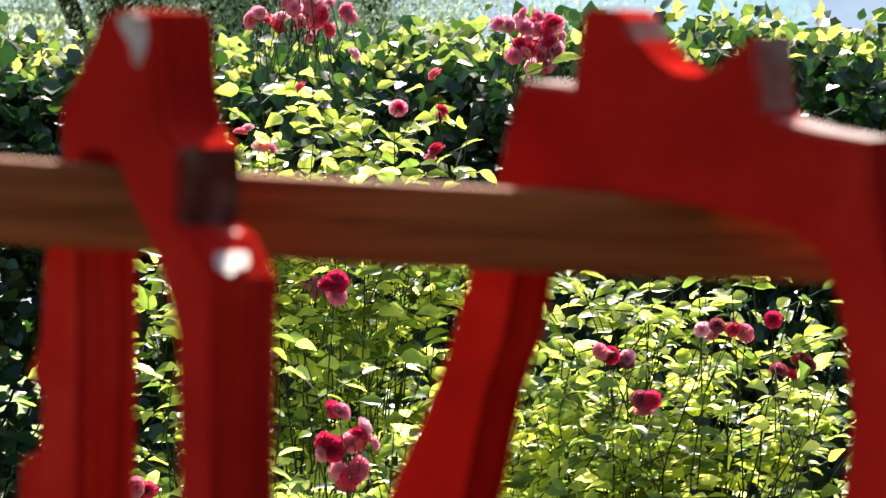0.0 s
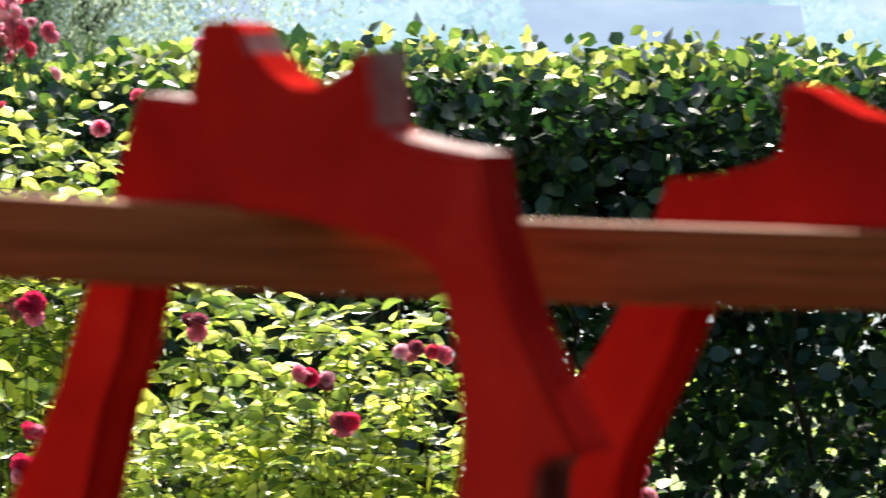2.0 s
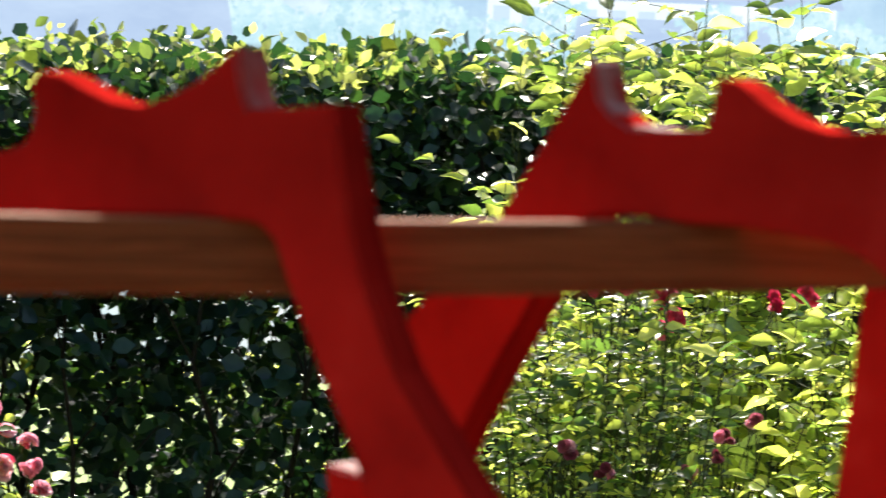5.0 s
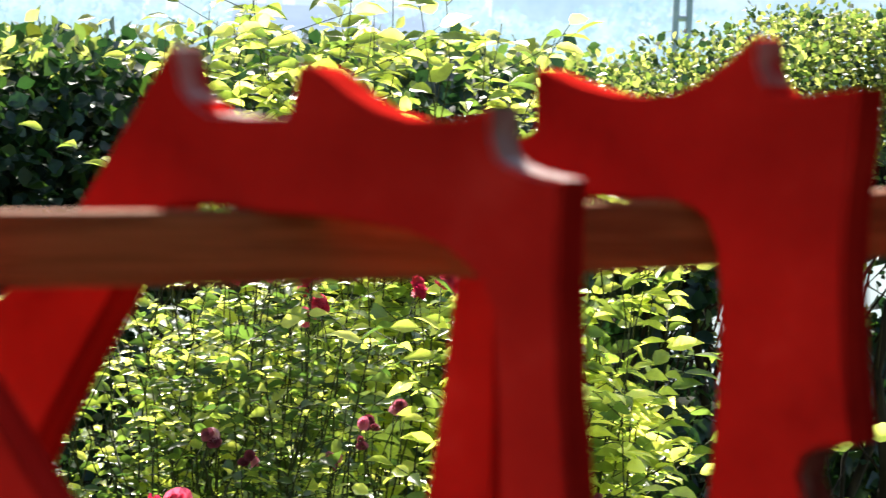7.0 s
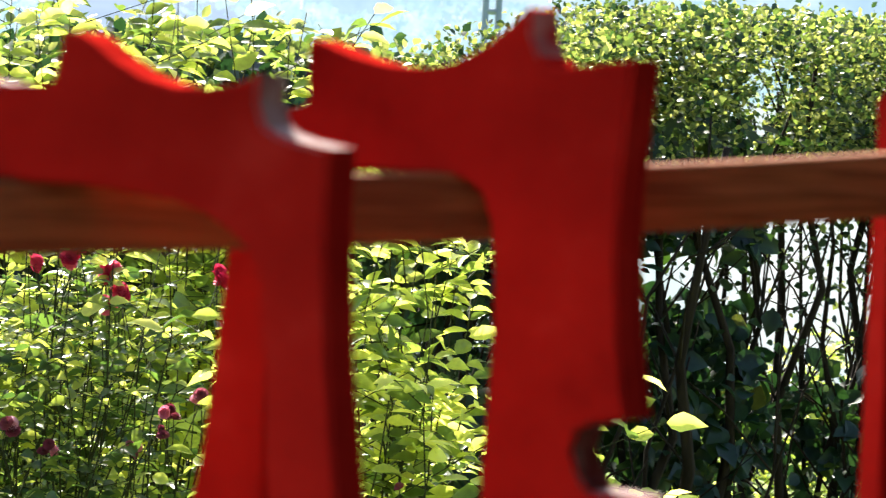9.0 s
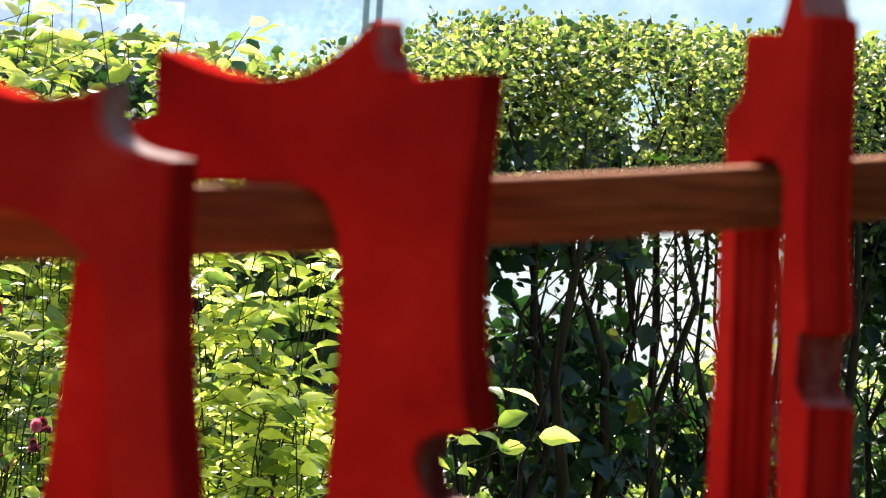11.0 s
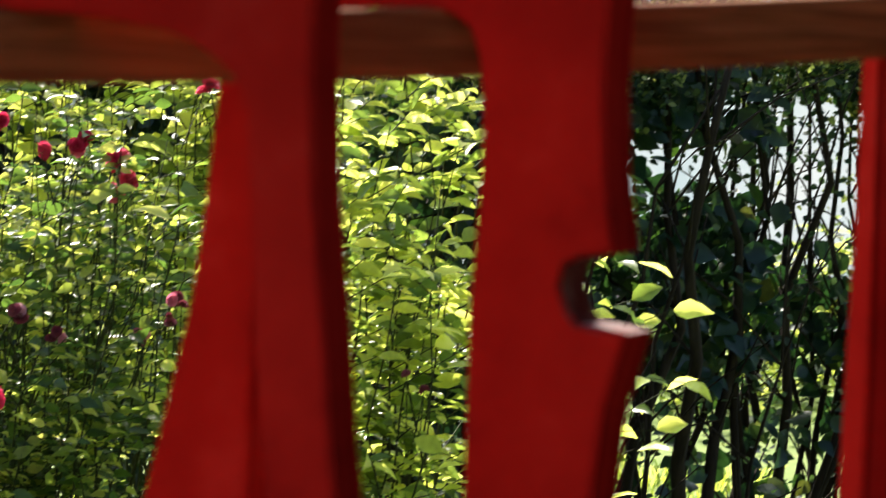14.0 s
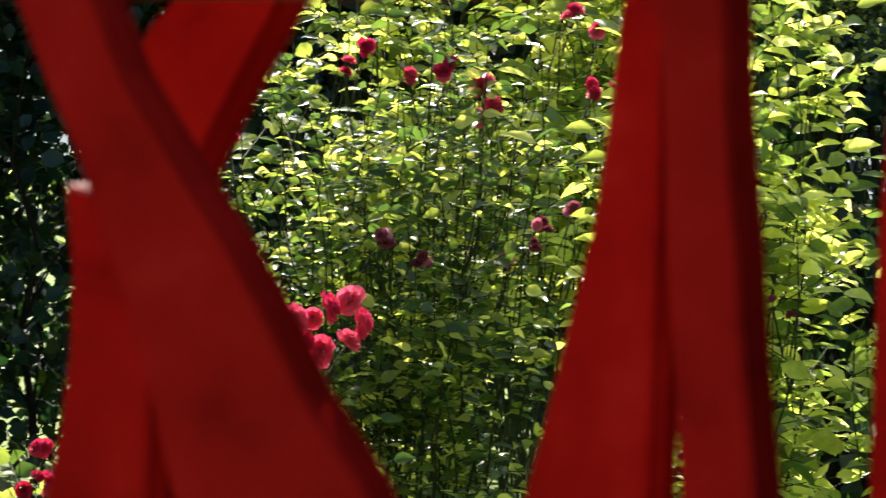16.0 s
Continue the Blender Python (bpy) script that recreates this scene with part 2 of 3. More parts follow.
def ground():
    rng = np.random.default_rng(3)
    radii = [0, 1, 2, 3, 4, 5, 6, 7, 8, 9, 10, 11, 12, 14, 17, 22, 30, 45, 70, 110, 180, 300, 500, 900, 1800]
    n = 72
    verts, faces = [(0, 0, LAWN)], []
    for r in radii[1:]:
        for k in range(n):
            a = 2 * math.pi * k / n
            drop = max(0.0, min(1.0, (r - 21.0) / 50)) * min(1.0, max(0.0, 1.5 * math.cos(a - 0.5)))
            verts.append((r * math.sin(a), r * math.cos(a), LAWN + rng.uniform(-0.012, 0.012) * (r < 40) - 14 * drop))
    for k in range(n):
        faces.append((0, 1 + (k + 1) % n, 1 + k))
    for i in range(len(radii) - 2):
        for k in range(n):
            a, c = 1 + i * n + k, 1 + i * n + (k + 1) % n
            faces.append((a, c, c + n, a + n))
    ob = new("ground", mesh_of("ground", verts, faces, GRASS, True))
    tagged(ob, "sunlit green lawn falling away behind the hedge", "lawn", kind="structure")


ground()


def arc_wall(name, dist, left, right, low, tops, mat, label):
    """A stretch of distance between two bearings, its upper edge given by a function of the bearing."""
    n = 120
    verts, faces = [], []
    for k in range(n + 1):
        a = left + (right - left) * k / n
        s, c = math.sin(radians(a)) * dist, math.cos(radians(a)) * dist
        verts += [(s, c, low), (s, c, tops(a))]
    for k in range(n):
        faces.append((2 * k, 2 * k + 2, 2 * k + 3, 2 * k + 1))
    return tagged(new(name, mesh_of(name, verts, faces, mat)), label, "distance", kind="structure")


# haze sits in these emissive colours; valley trees and buildings glow with it
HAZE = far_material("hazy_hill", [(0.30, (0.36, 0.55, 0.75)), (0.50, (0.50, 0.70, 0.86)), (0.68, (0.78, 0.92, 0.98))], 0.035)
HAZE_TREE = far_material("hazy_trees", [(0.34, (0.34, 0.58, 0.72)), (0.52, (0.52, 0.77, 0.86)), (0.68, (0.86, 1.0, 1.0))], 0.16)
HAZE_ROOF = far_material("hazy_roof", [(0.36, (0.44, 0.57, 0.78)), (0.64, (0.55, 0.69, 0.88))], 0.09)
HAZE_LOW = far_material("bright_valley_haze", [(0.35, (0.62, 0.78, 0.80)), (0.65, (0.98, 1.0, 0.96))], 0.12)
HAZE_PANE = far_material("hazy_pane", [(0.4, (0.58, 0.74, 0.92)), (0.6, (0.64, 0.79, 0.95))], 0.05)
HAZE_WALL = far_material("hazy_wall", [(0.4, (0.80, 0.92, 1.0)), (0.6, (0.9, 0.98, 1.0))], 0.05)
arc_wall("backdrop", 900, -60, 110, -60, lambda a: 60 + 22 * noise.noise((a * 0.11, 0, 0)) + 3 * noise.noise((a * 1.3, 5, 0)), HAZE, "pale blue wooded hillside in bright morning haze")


def far_trees(dist, left, right, top, seed, mat, label):
    """A row of rounded tree crowns far down in the valley."""
    rng = random.Random(seed)
    a = left
    while a < right:
        w = rng.uniform(2.2, 4.0)
        z = top(a) * dist * math.tan(radians(1)) + 1.55
        root = thing("far_tree", label, "tree", (math.sin(radians(a)) * dist, math.cos(radians(a)) * dist, -14), "trees in the valley")
        trunk = tubes("trunk", [[((0, 0, 0), 0.35), ((0, 0, z + 14 - w), 0.2)]], mat)
        part("trunk", trunk, root)
        pos, al, up, sz = [], [], [], []
        for k in range(900):
            v = Vector((rng.gauss(0, 1), rng.gauss(0, 1), rng.gauss(0, 1))).normalized()
            lump = 1 + 0.35 * noise.noise(v * 2.2 + Vector((a, seed, 0)))
            pos.append((v.x * w * lump * 0.9, v.y * w * lump * 0.9, z + 14 - w + v.z * w * lump))
            al.append((rng.gauss(0, 1), rng.gauss(0, 1), rng.gauss(0, 1)))
            up.append((rng.gauss(0, 1), rng.gauss(0, 1), rng.gauss(0, 1) + 0.5))
            sz.append(rng.uniform(0.35, 0.8))
        part("crown", leaves("crown", pos, al, up, sz, 1.0, mat), root)
        a += math.degrees(w * rng.uniform(1.0, 1.5) / dist)


# emissive sheet of haze colour that shows through the hedge's gaps
arc_wall("backdrop_valley", 140, -40, 95, -40, lambda a: -1.6 + 0.5 * noise.noise((a * 0.8, 2, 0)), HAZE_LOW, "glowing pale sheet standing for haze in the valley")


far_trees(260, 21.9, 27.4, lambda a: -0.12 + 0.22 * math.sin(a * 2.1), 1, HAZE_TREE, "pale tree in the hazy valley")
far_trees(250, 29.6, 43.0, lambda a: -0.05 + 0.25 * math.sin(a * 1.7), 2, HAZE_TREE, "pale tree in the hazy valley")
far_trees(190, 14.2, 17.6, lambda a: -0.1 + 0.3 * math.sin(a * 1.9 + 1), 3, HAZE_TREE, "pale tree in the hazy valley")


def hall(dist, left, right, top, eaves, label, windows=0):
    """A long building in the valley: walls, roof and a row of windows."""
    l, r = (Vector((math.sin(radians(a)) * dist, math.cos(radians(a)) * dist, 0)) for a in (left, right))
    mid, half = (l + r) / 2, (r - l).length / 2
    root = thing("valley_building", label, "building", (mid.x, mid.y, -14))
    root.rotation_euler = (0, 0, -radians((left + right) / 2))
    t, w = top + 14, eaves + 14
    box = [(x, y, z) for z in (0, w) for x, y in ((-half, 0), (half, 0), (half, 24), (-half, 24))]
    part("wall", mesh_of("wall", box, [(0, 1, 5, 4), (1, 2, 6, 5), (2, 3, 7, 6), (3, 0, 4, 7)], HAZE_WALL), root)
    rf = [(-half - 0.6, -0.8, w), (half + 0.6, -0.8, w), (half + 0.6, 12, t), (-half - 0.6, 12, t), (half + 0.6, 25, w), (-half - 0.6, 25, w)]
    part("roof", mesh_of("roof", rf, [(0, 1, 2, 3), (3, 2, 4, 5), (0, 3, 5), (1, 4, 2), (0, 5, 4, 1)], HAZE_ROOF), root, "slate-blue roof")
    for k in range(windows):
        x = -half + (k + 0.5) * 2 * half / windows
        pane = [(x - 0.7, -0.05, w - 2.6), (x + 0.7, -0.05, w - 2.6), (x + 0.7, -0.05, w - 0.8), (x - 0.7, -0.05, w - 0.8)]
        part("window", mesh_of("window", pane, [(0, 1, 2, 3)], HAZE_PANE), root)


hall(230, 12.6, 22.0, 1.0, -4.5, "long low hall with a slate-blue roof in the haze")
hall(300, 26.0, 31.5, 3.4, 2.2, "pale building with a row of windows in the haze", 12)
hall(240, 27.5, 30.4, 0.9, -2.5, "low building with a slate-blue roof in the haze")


def willow(bearing, dist, width, height):
    rng = random.Random(8)
    a = radians(bearing)
    g = -14 * 0.62
    root = thing("willow_tree", "large willow beyond the hedge, drooping silvery leaves paled for haze", "tree", (math.sin(a) * dist, math.cos(a) * dist, g))
    lines = [[((0, 0, -1), 0.5), ((0.2, 0, 3.5), 0.42), ((0.1, 0.3, 6), 0.3)]]
    pos, al, up, sz = [], [], [], []
    for k in range(46):
        b2, r = rng.uniform(0, 6.283), width * math.sqrt(rng.uniform(0.02, 1))
        end = Vector((math.cos(b2) * r, math.sin(b2) * r * 0.7, height * (1.0 - 0.25 * (r / width) ** 2) + 4.5 + rng.uniform(-1, 0.5)))
        mid = Vector((end.x * 0.45, end.y * 0.45, (6 + end.z) * 0.55))
        lines.append([((0.1, 0.3, 5), 0.16), (tuple(mid), 0.1), (tuple(end), 0.03)])
        for s in range(34):
            q = mid.lerp(end, rng.uniform(0.2, 1.1)) + Vector((rng.gauss(0, 0.7), rng.gauss(0, 0.7), 0))
            length = rng.uniform(3.5, q.z - 5.0) if q.z > 9 else 2.0
            strand, steps = q.copy(), int(length / 0.16)
            for i in range(steps):
                strand += Vector((rng.gauss(0, 0.02), rng.gauss(0, 0.02), -0.16))
                if not 8.0 < strand.z < 12.5 and rng.random() < 0.8:
                    continue
                for twin in range(2):
                    pos.append(tuple(strand + Vector((rng.gauss(0, 0.05), rng.gauss(0, 0.05), rng.gauss(0, 0.05)))))
                    al.append((rng.gauss(0, 1), rng.gauss(0, 1), -1.2))
                    up.append((rng.gauss(0, 1), rng.gauss(0, 1), 0.5))
                    sz.append(rng.uniform(0.045, 0.10))
    part("trunk", tubes("trunk", lines, BARK, 6), root)
    part("crown", leaves("crown", pos, al, up, sz, 0.42, LEAF_WILLOW), root)


willow(8.4, 46, 5.2, 9.5)


def double_pole(bearing, dist):
    a = radians(bearing)
    root = thing("lamp_post", "pair of grey steel tubes with cross plates", "post", (math.sin(a) * dist, math.cos(a) * dist, -1.2))
    root.rotation_euler = (0, 0, -a)
    for x in (-0.065, 0.065):
        part("tube", tubes("tube", [[((x, 0, 0), 0.034), ((x, 0, 9), 0.034)]], STEEL, 10), root)
    for z in (2.7, 4.4, 6.1, 7.8):
        part("cross_plate", tubes("cross_plate", [[((-0.065, 0, z), 0.03), ((0.065, 0, z), 0.03)]], STEEL, 8), root)


double_pole(34.68, 36)


# ---- unseen walls and floor added to hold light back ----
def shade_walls():
    """Dark walls and floor out of view, added to keep sky and bounced light off the boards."""
    dark = solid("shade_wall_dark", [(0.3, (0.022, 0.015, 0.011)), (0.7, (0.05, 0.034, 0.024))], scale=12, rough=0.7, bump=0.4, stretch=(1, 1, 0.1), spec=0.2)
    bm = bmesh.new()
    bmesh.ops.create_cube(bm, size=1, matrix=Matrix.Translation((4.25, -1.6, 2.4)) @ Matrix.Diagonal((9.5, 0.25, 5.7, 1)))
    me = bpy.data.meshes.new("wall_shade_back")
    bm.to_mesh(me)
    me.materials.append(dark)
    tagged(new("wall_shade_back", me), "unseen dark wall added behind the camera to cut skylight", "wall", kind="structure")
    floor_mat = solid("low_bounce_floor", [(0.3, (0.05, 0.042, 0.036)), (0.7, (0.09, 0.075, 0.065))], scale=7, rough=0.8, bump=0.4, stretch=(0.2, 3, 1), spec=0.2)
    bm = bmesh.new()
    bmesh.ops.create_cube(bm, size=1, matrix=Matrix.Translation((2.5, 0.36, 2.4)) @ Matrix.Diagonal((0.25, 3.67, 5.7, 1)))
    me = bpy.data.meshes.new("wall_shade_right")
    bm.to_mesh(me)
    me.materials.append(dark)
    tagged(new("wall_shade_right", me), "unseen dark wall added on the right to block light", "wall", kind="structure")
    # added blocker for light from the front left, out of view
    bm = bmesh.new()
    bmesh.ops.create_cube(bm, size=1, matrix=Matrix.Translation((-1.1, 2.45, 2.0)) @ Matrix.Diagonal((0.12, 1.6, 3.96, 1)))
    me = bpy.data.meshes.new("wall_shade_left")
    bm.to_mesh(me)
    me.materials.append(dark)
    tagged(new("wall_shade_left", me), "unseen tall dark screen added on the left to block light", "wall", kind="structure")
    # added dark floor, out of view, so little light bounces up
    bm = bmesh.new()
    bmesh.ops.create_cube(bm, size=1, matrix=Matrix.Translation((0.5, 0.9, LAWN / 2)) @ Matrix.Diagonal((11.0, 4.75, -LAWN, 1)))
    me = bpy.data.meshes.new("floor")
    bm.to_mesh(me)
    me.materials.append(floor_mat)
    tagged(new("floor", me), "unseen dark floor added to cut light bounced from below", "floor", kind="structure")


shade_walls()

# ---- the wooden rail ----
RAIL_Y, RAIL_DEEP, RAIL_HIGH = 1.2, 0.015, 0.0285


def rail_top(x):
    return 1.4643 + 0.0568 * (x - 0.6) ** 2


def rail():
    """A slender bar, bowed a little, with rounded long edges."""
    prof = []
    for cy, cz, a0 in ((1, 1, 0), (-1, 1, 90), (-1, -1, 180), (1, -1, 270)):
        rr = 0.0022 if cz > 0 else 0.0062
        for k in range(5):
            a = radians(a0 + k * 22.5)
            prof.append(((RAIL_DEEP / 2 - rr) * cy + rr * math.cos(a), (RAIL_HIGH / 2 - rr) * cz + rr * math.sin(a)))
    verts, faces, n = [], [], len(prof)
    xs = [-0.42 + 0.03 * k for k in range(77)]
    for x in xs:
        for y, z in prof:
            verts.append((x, RAIL_Y + RAIL_DEEP / 2 + y, rail_top(x) - RAIL_HIGH / 2 + z))
    for k in range(len(xs) - 1):
        for j in range(n):
            a, c = k * n + j, k * n + (j + 1) % n
            faces.append((a, c, c + n, a + n))
    faces += [tuple(range(n)), tuple(reversed(range((len(xs) - 1) * n, len(xs) * n)))]
    root = thing("wooden_rail", "long slender brown-stained pine rail with visible grain on square posts", "rail")
    part("bar", mesh_of("bar", verts, faces, WOOD, True), root)
    for x in (-0.40, 1.84):
        z = rail_top(x) - RAIL_HIGH
        bm = bmesh.new()
        bmesh.ops.create_cube(bm, size=1, matrix=Matrix.Translation((x, RAIL_Y + RAIL_DEEP / 2, z / 2)) @ Matrix.Diagonal((0.05, 0.05, z, 1)))
        bmesh.ops.bevel(bm, geom=bm.edges[:], offset=0.004, segments=2, affect="EDGES")
        me = bpy.data.meshes.new("post")
        bm.to_mesh(me)
        me.materials.append(WOOD)
        part("post", me, root, "square brown wooden post")


rail()

# ---- the red boards ----
BOARD = 0.0225
# each board: where it crosses the rail, its turn in plan, its outline in mm (along the board, above the rail's top)
BOARDS = (
    (0.1385, 75, "-43,18 -30,28 -15,41 -5,50 5,52 36,52 39,45 40,36 43,26 48,17 56,12 62,10 63,6 62,-12 64,-15 77,-17 93,-29 93,-48 94,-98 98,-300 72,-300 69,-102 64,-51 58,-41 41,-22 26,-12 14,-2 9,3 0,4 -16,3 -22,0 -24,-31 -22,-59 -22,-114 -24,-300 -86,-300 -78,-123 -76,-108 -58,-103 -56,-84 -70,-77 -58,-64 -55,-34 -40,0",
     "bright red board seen nearly edge-on with scuffed white corners", (59, 66, -14, 10)),
    (0.3173, 51, "-46.5,37 -23.5,36 -22.5,44 -20.5,61 -17.5,63 -7,63 -2,60 3,53 11,46 20,42 29,42 39,47 47,54 52,56 56,31 59,29 75,26 96.5,24 98.5,12 102.5,-1 107.5,-14 114.5,-30 125,-47 139,-67 141,-70 129,-73 125,-77 124,-90 128,-95 144,-95 150,-300 86,-300 92,-93 94,-77 94,-63 91,-45 87,-28 83,-17 76,-12 68,-8 49,-5 26,-2 17,-1 -14,-1 -35.5,-1 -40.5,-14 -45.5,-34 -49.5,-54 -57.5,-75 -63.5,-103 -112,-300 -184,-300 -98.5,-107 -87.5,-86 -78.5,-65 -68.5,-34 -57.5,-1 -52.5,19",
     "bright red board with a flat-topped horn and a rounded scoop", (120, 133, -96, -72)),
    (0.5916, 53, "-135,12 -116,14 -98,19 -89,22 -85,27 -84,36 -86,46 -83,50 -74,49 -65,45 -51,40 -38,39 -26,43 -14,49 -5,56 1,62 4,63 7,48 10,41 26,42 45,44 50,20 56,-4 63,-23 76,-50 90,-68 102,-84 116,-101 133,-125 151,-154 174,-182 235,-300 140,-300 100,-191 91,-160 82,-135 66,-98 57,-77 45,-55 31,-26 22,-6 16,-1 9,0 -3,0 -36,-1 -74,-4 -99,-7 -113,-18 -124,-40 -131,-58 -141,-79 -148,-93 -153,-109 -153,-122 -158,-300 -206,-300 -195,-127 -188,-95 -176,-72 -166,-59 -156,-42 -149,-25 -141,-5",
     "bright red board with two pointed horns and splayed legs"),
    (0.7807, 60, "-42,61 -40,59 -38,51 -36,45 -31,40 -23,36 -7,35 11,36 13,39 15,49 16,56 21,56 28,53 37,47 50,41 65,38 79,39 91,41 100,45 100,35 103,27 108,24 115,22 130,20 130,-1 131,-21 134,-58 141,-106 146,-148 152,-185 168,-300 134,-300 122,-189 117,-151 112,-115 107,-54 104,-30 98,-18 90,-12 81,-7 67,-3 47,-1 27,0 5,-0.5 -13,0.5 -30,0.5 -38,-1 -49,-13 -62,-34 -80,-65 -97,-96 -111,-132 -117,-178 -116,-300 -176,-300 -167,-238 -162,-214 -158,-181 -158,-148 -163,-113 -144,-115 -143,-101 -142,-87 -134,-67 -124,-47 -102,-26 -83,-5 -71,14 -57,36",
     "bright red board with three horns and a slanting leg"),
    (0.9759, 66, "-102,16 -77,22 -73,25 -74,41 -74,50 -66,48 -53,44 -36,41 -20,41 -4,44 10,51 22,60 30,68 32,67 33,57 37,49 43,45 49,45 80,50 79,29 77,0 77,-26 80,-60 86,-91 71,-94 64,-98 62,-106 66,-116 71,-121 94,-122 85,-154 82,-190 81,-300 26,-300 23,-218 21,-152 20,-118 21,-93 22,-65 21,-38 18,-18 13,-7 5,-2 -6,-1 -42,-1.5 -72,-5 -83,-11 -88,-26 -88,-45 -85,-135 -85,-200 -84,-300 -160,-300 -148,-253 -140,-222 -130,-179 -119,-131 -114,-88 -112,-60 -110,-39 -107,-6",
     "bright red board with a tall horn and a notched leg", (60, 73, -122, -92)),
    (1.2207, 104, "-42,22 -30,28 -25,36 -27,58 6,59 10,67 14,77 18,89 24,89 27,77 32,68 40,66 42,21 45,-23 54,-68 46,-71 46,-91 53,-97 59,-100 60,-144 67,-300 42,-300 32,-148 28,-91 22,-49 19,-5 12,2 -2,4 -10,0 -17,-12 -22,-33 -18,-83 -14,-154 -9,-300 -35,-300 -37,-158 -37,-116 -38,-75 -40,-34 -39,-3",
     "bright red board with layered edges and a square notch", (44, 58, -98, -70), 0.0008),
)


def red_board(x0, turn, outline, label, cut=(0, 0, 0, 0), groove=0.0):
    """A thick sawn board hung over the rail by its arch, with softened, painted edges."""
    a = radians(turn)
    along, back = Vector((1, 0, 0)), Vector((0, 1, 0))
    pts = [tuple(float(c) / 1000 for c in q.split(",")) for q in outline.split()]
    reach = max(u for u, v in pts if v > 0.015)
    n = len(pts)
    outward = []
    for k in range(n):
        (u0, v0), (u1, v1) = pts[k - 1], pts[(k + 1) % n]
        w = Vector((v0 - v1, 0, u1 - u0))
        outward.append(w.normalized())
    if sum(pts[k - 1][0] * pts[k][1] - pts[k][0] * pts[k - 1][1] for k in range(n)) > 0:
        outward = [-w for w in outward]
    layers = [(0.0, 0.0)]
    if groove:
        for k in range(1, 6):
            y = BOARD * k / 6
            layers += [(y - 0.0009, 0.0), (y - 0.0005, -groove), (y + 0.0005, -groove), (y + 0.0009, 0.0)]
    layers.append((BOARD, 0.0))
    bm = bmesh.new()
    rings = [[bm.verts.new(along * u + Vector((0, 0, v)) + back * y + w * deep) for (u, v), w in zip(pts, outward)] for y, deep in layers]
    bm.faces.new(rings[0])
    bm.faces.new(list(reversed(rings[-1])))
    for a0, a1 in zip(rings, rings[1:]):
        for k in range(n):
            bm.faces.new((a0[k - 1], a0[k], a1[k], a1[k - 1]))
    bmesh.ops.recalc_face_normals(bm, faces=bm.faces[:])
    rims = [ed for ed in bm.edges if any(len(f.verts) > 8 for f in ed.link_faces)]
    bmesh.ops.bevel(bm, geom=rims, offset=0.0016, segments=2, affect="EDGES", clamp_overlap=True)
    bmesh.ops.triangulate(bm, faces=[f for f in bm.faces if len(f.verts) > 4])
    bm.normal_update()
    for f in bm.faces:
        c, nn = f.calc_center_median(), f.normal
        flank = abs(nn.dot(back)) < 0.3
        ledge = (nn.z > 0.85 and 0.015 < c.z < 0.037) or (nn.z > 0.85 and -0.14 < c.z < -0.045)
        horn = nn.dot(along) > 0.7 and c.z > 0.02 and c.dot(along) < reach - 0.012
        if flank and (ledge or horn):
            f.material_index = 1
        u0, u1, v0, v1 = cut
        if flank and u0 < c.x * 1000 < u1 and v0 < c.z * 1000 < v1:
            f.material_index = 2
    me = bpy.data.meshes.new("red_board")
    bm.to_mesh(me)
    bm.free()
    me.materials.append(RED)
    me.materials.append(WORN)
    me.materials.append(NOTCH)
    ob = new("red_board", me)
    ob.location = (x0, RAIL_Y, rail_top(x0))
    ob.rotation_euler = (0, 0, -a)
    return tagged(ob, label, "board", "red boards on the rail")


boards = [red_board(*row) for row in BOARDS]


def paint_chip(board, outline):
    """A scuffed spot where the paint has gone down to the pale primer, on the front of a board."""
    pts = [tuple(float(c) / 1000 for c in q.split(",")) for q in outline.split()]
    n = len(pts)
    verts = [(u, -0.0004, v) for u, v in pts] + [(u, 0.0006, v) for u, v in pts]
    faces = [tuple(reversed(range(n)))] + [(k, (k + 1) % n, n + (k + 1) % n, n + k) for k in range(n)]
    me = mesh_of("paint_chip", verts, faces, CHIP)
    part("paint_chip", me, board, "scuffed whitish bare spot")


paint_chip(boards[0], "9,50 21,51.5 33,50.5 36,45 34,39 29,34 24,36 21,42 14,45")


def ledge_scuff(board, u0, v0, u1, v1):
    """A ragged bare patch on a sloping ledge between two points of the outline."""
    rng = random.Random(4)
    run = Vector((u1 - u0, 0, v1 - v0))
    rise = Vector((v0 - v1, 0, u1 - u0)).normalized() * 0.0012
    verts = [tuple(Vector((u0, 0, v0)) + rise + run * 0.5 + Vector((0, 0.0095, 0)))]
    n = 18
    for k in range(n):
        w, r = k * 2 * math.pi / n, rng.uniform(0.6, 1.05)
        verts.append(tuple(Vector((u0, 0, v0)) + rise + run * (0.5 + 0.56 * r * math.cos(w)) + Vector((0, 0.0105 + 0.0085 * r * math.sin(w) - 0.002 * math.cos(w), 0))))
    me = mesh_of("paint_chip", verts, [(0, 1 + k, 1 + (k + 1) % n) for k in range(n)], CHIP)
    part("paint_chip", me, board, "scuffed whitish bare spot")


ledge_scuff(boards[0], 0.072, -0.0163, 0.093, -0.029)


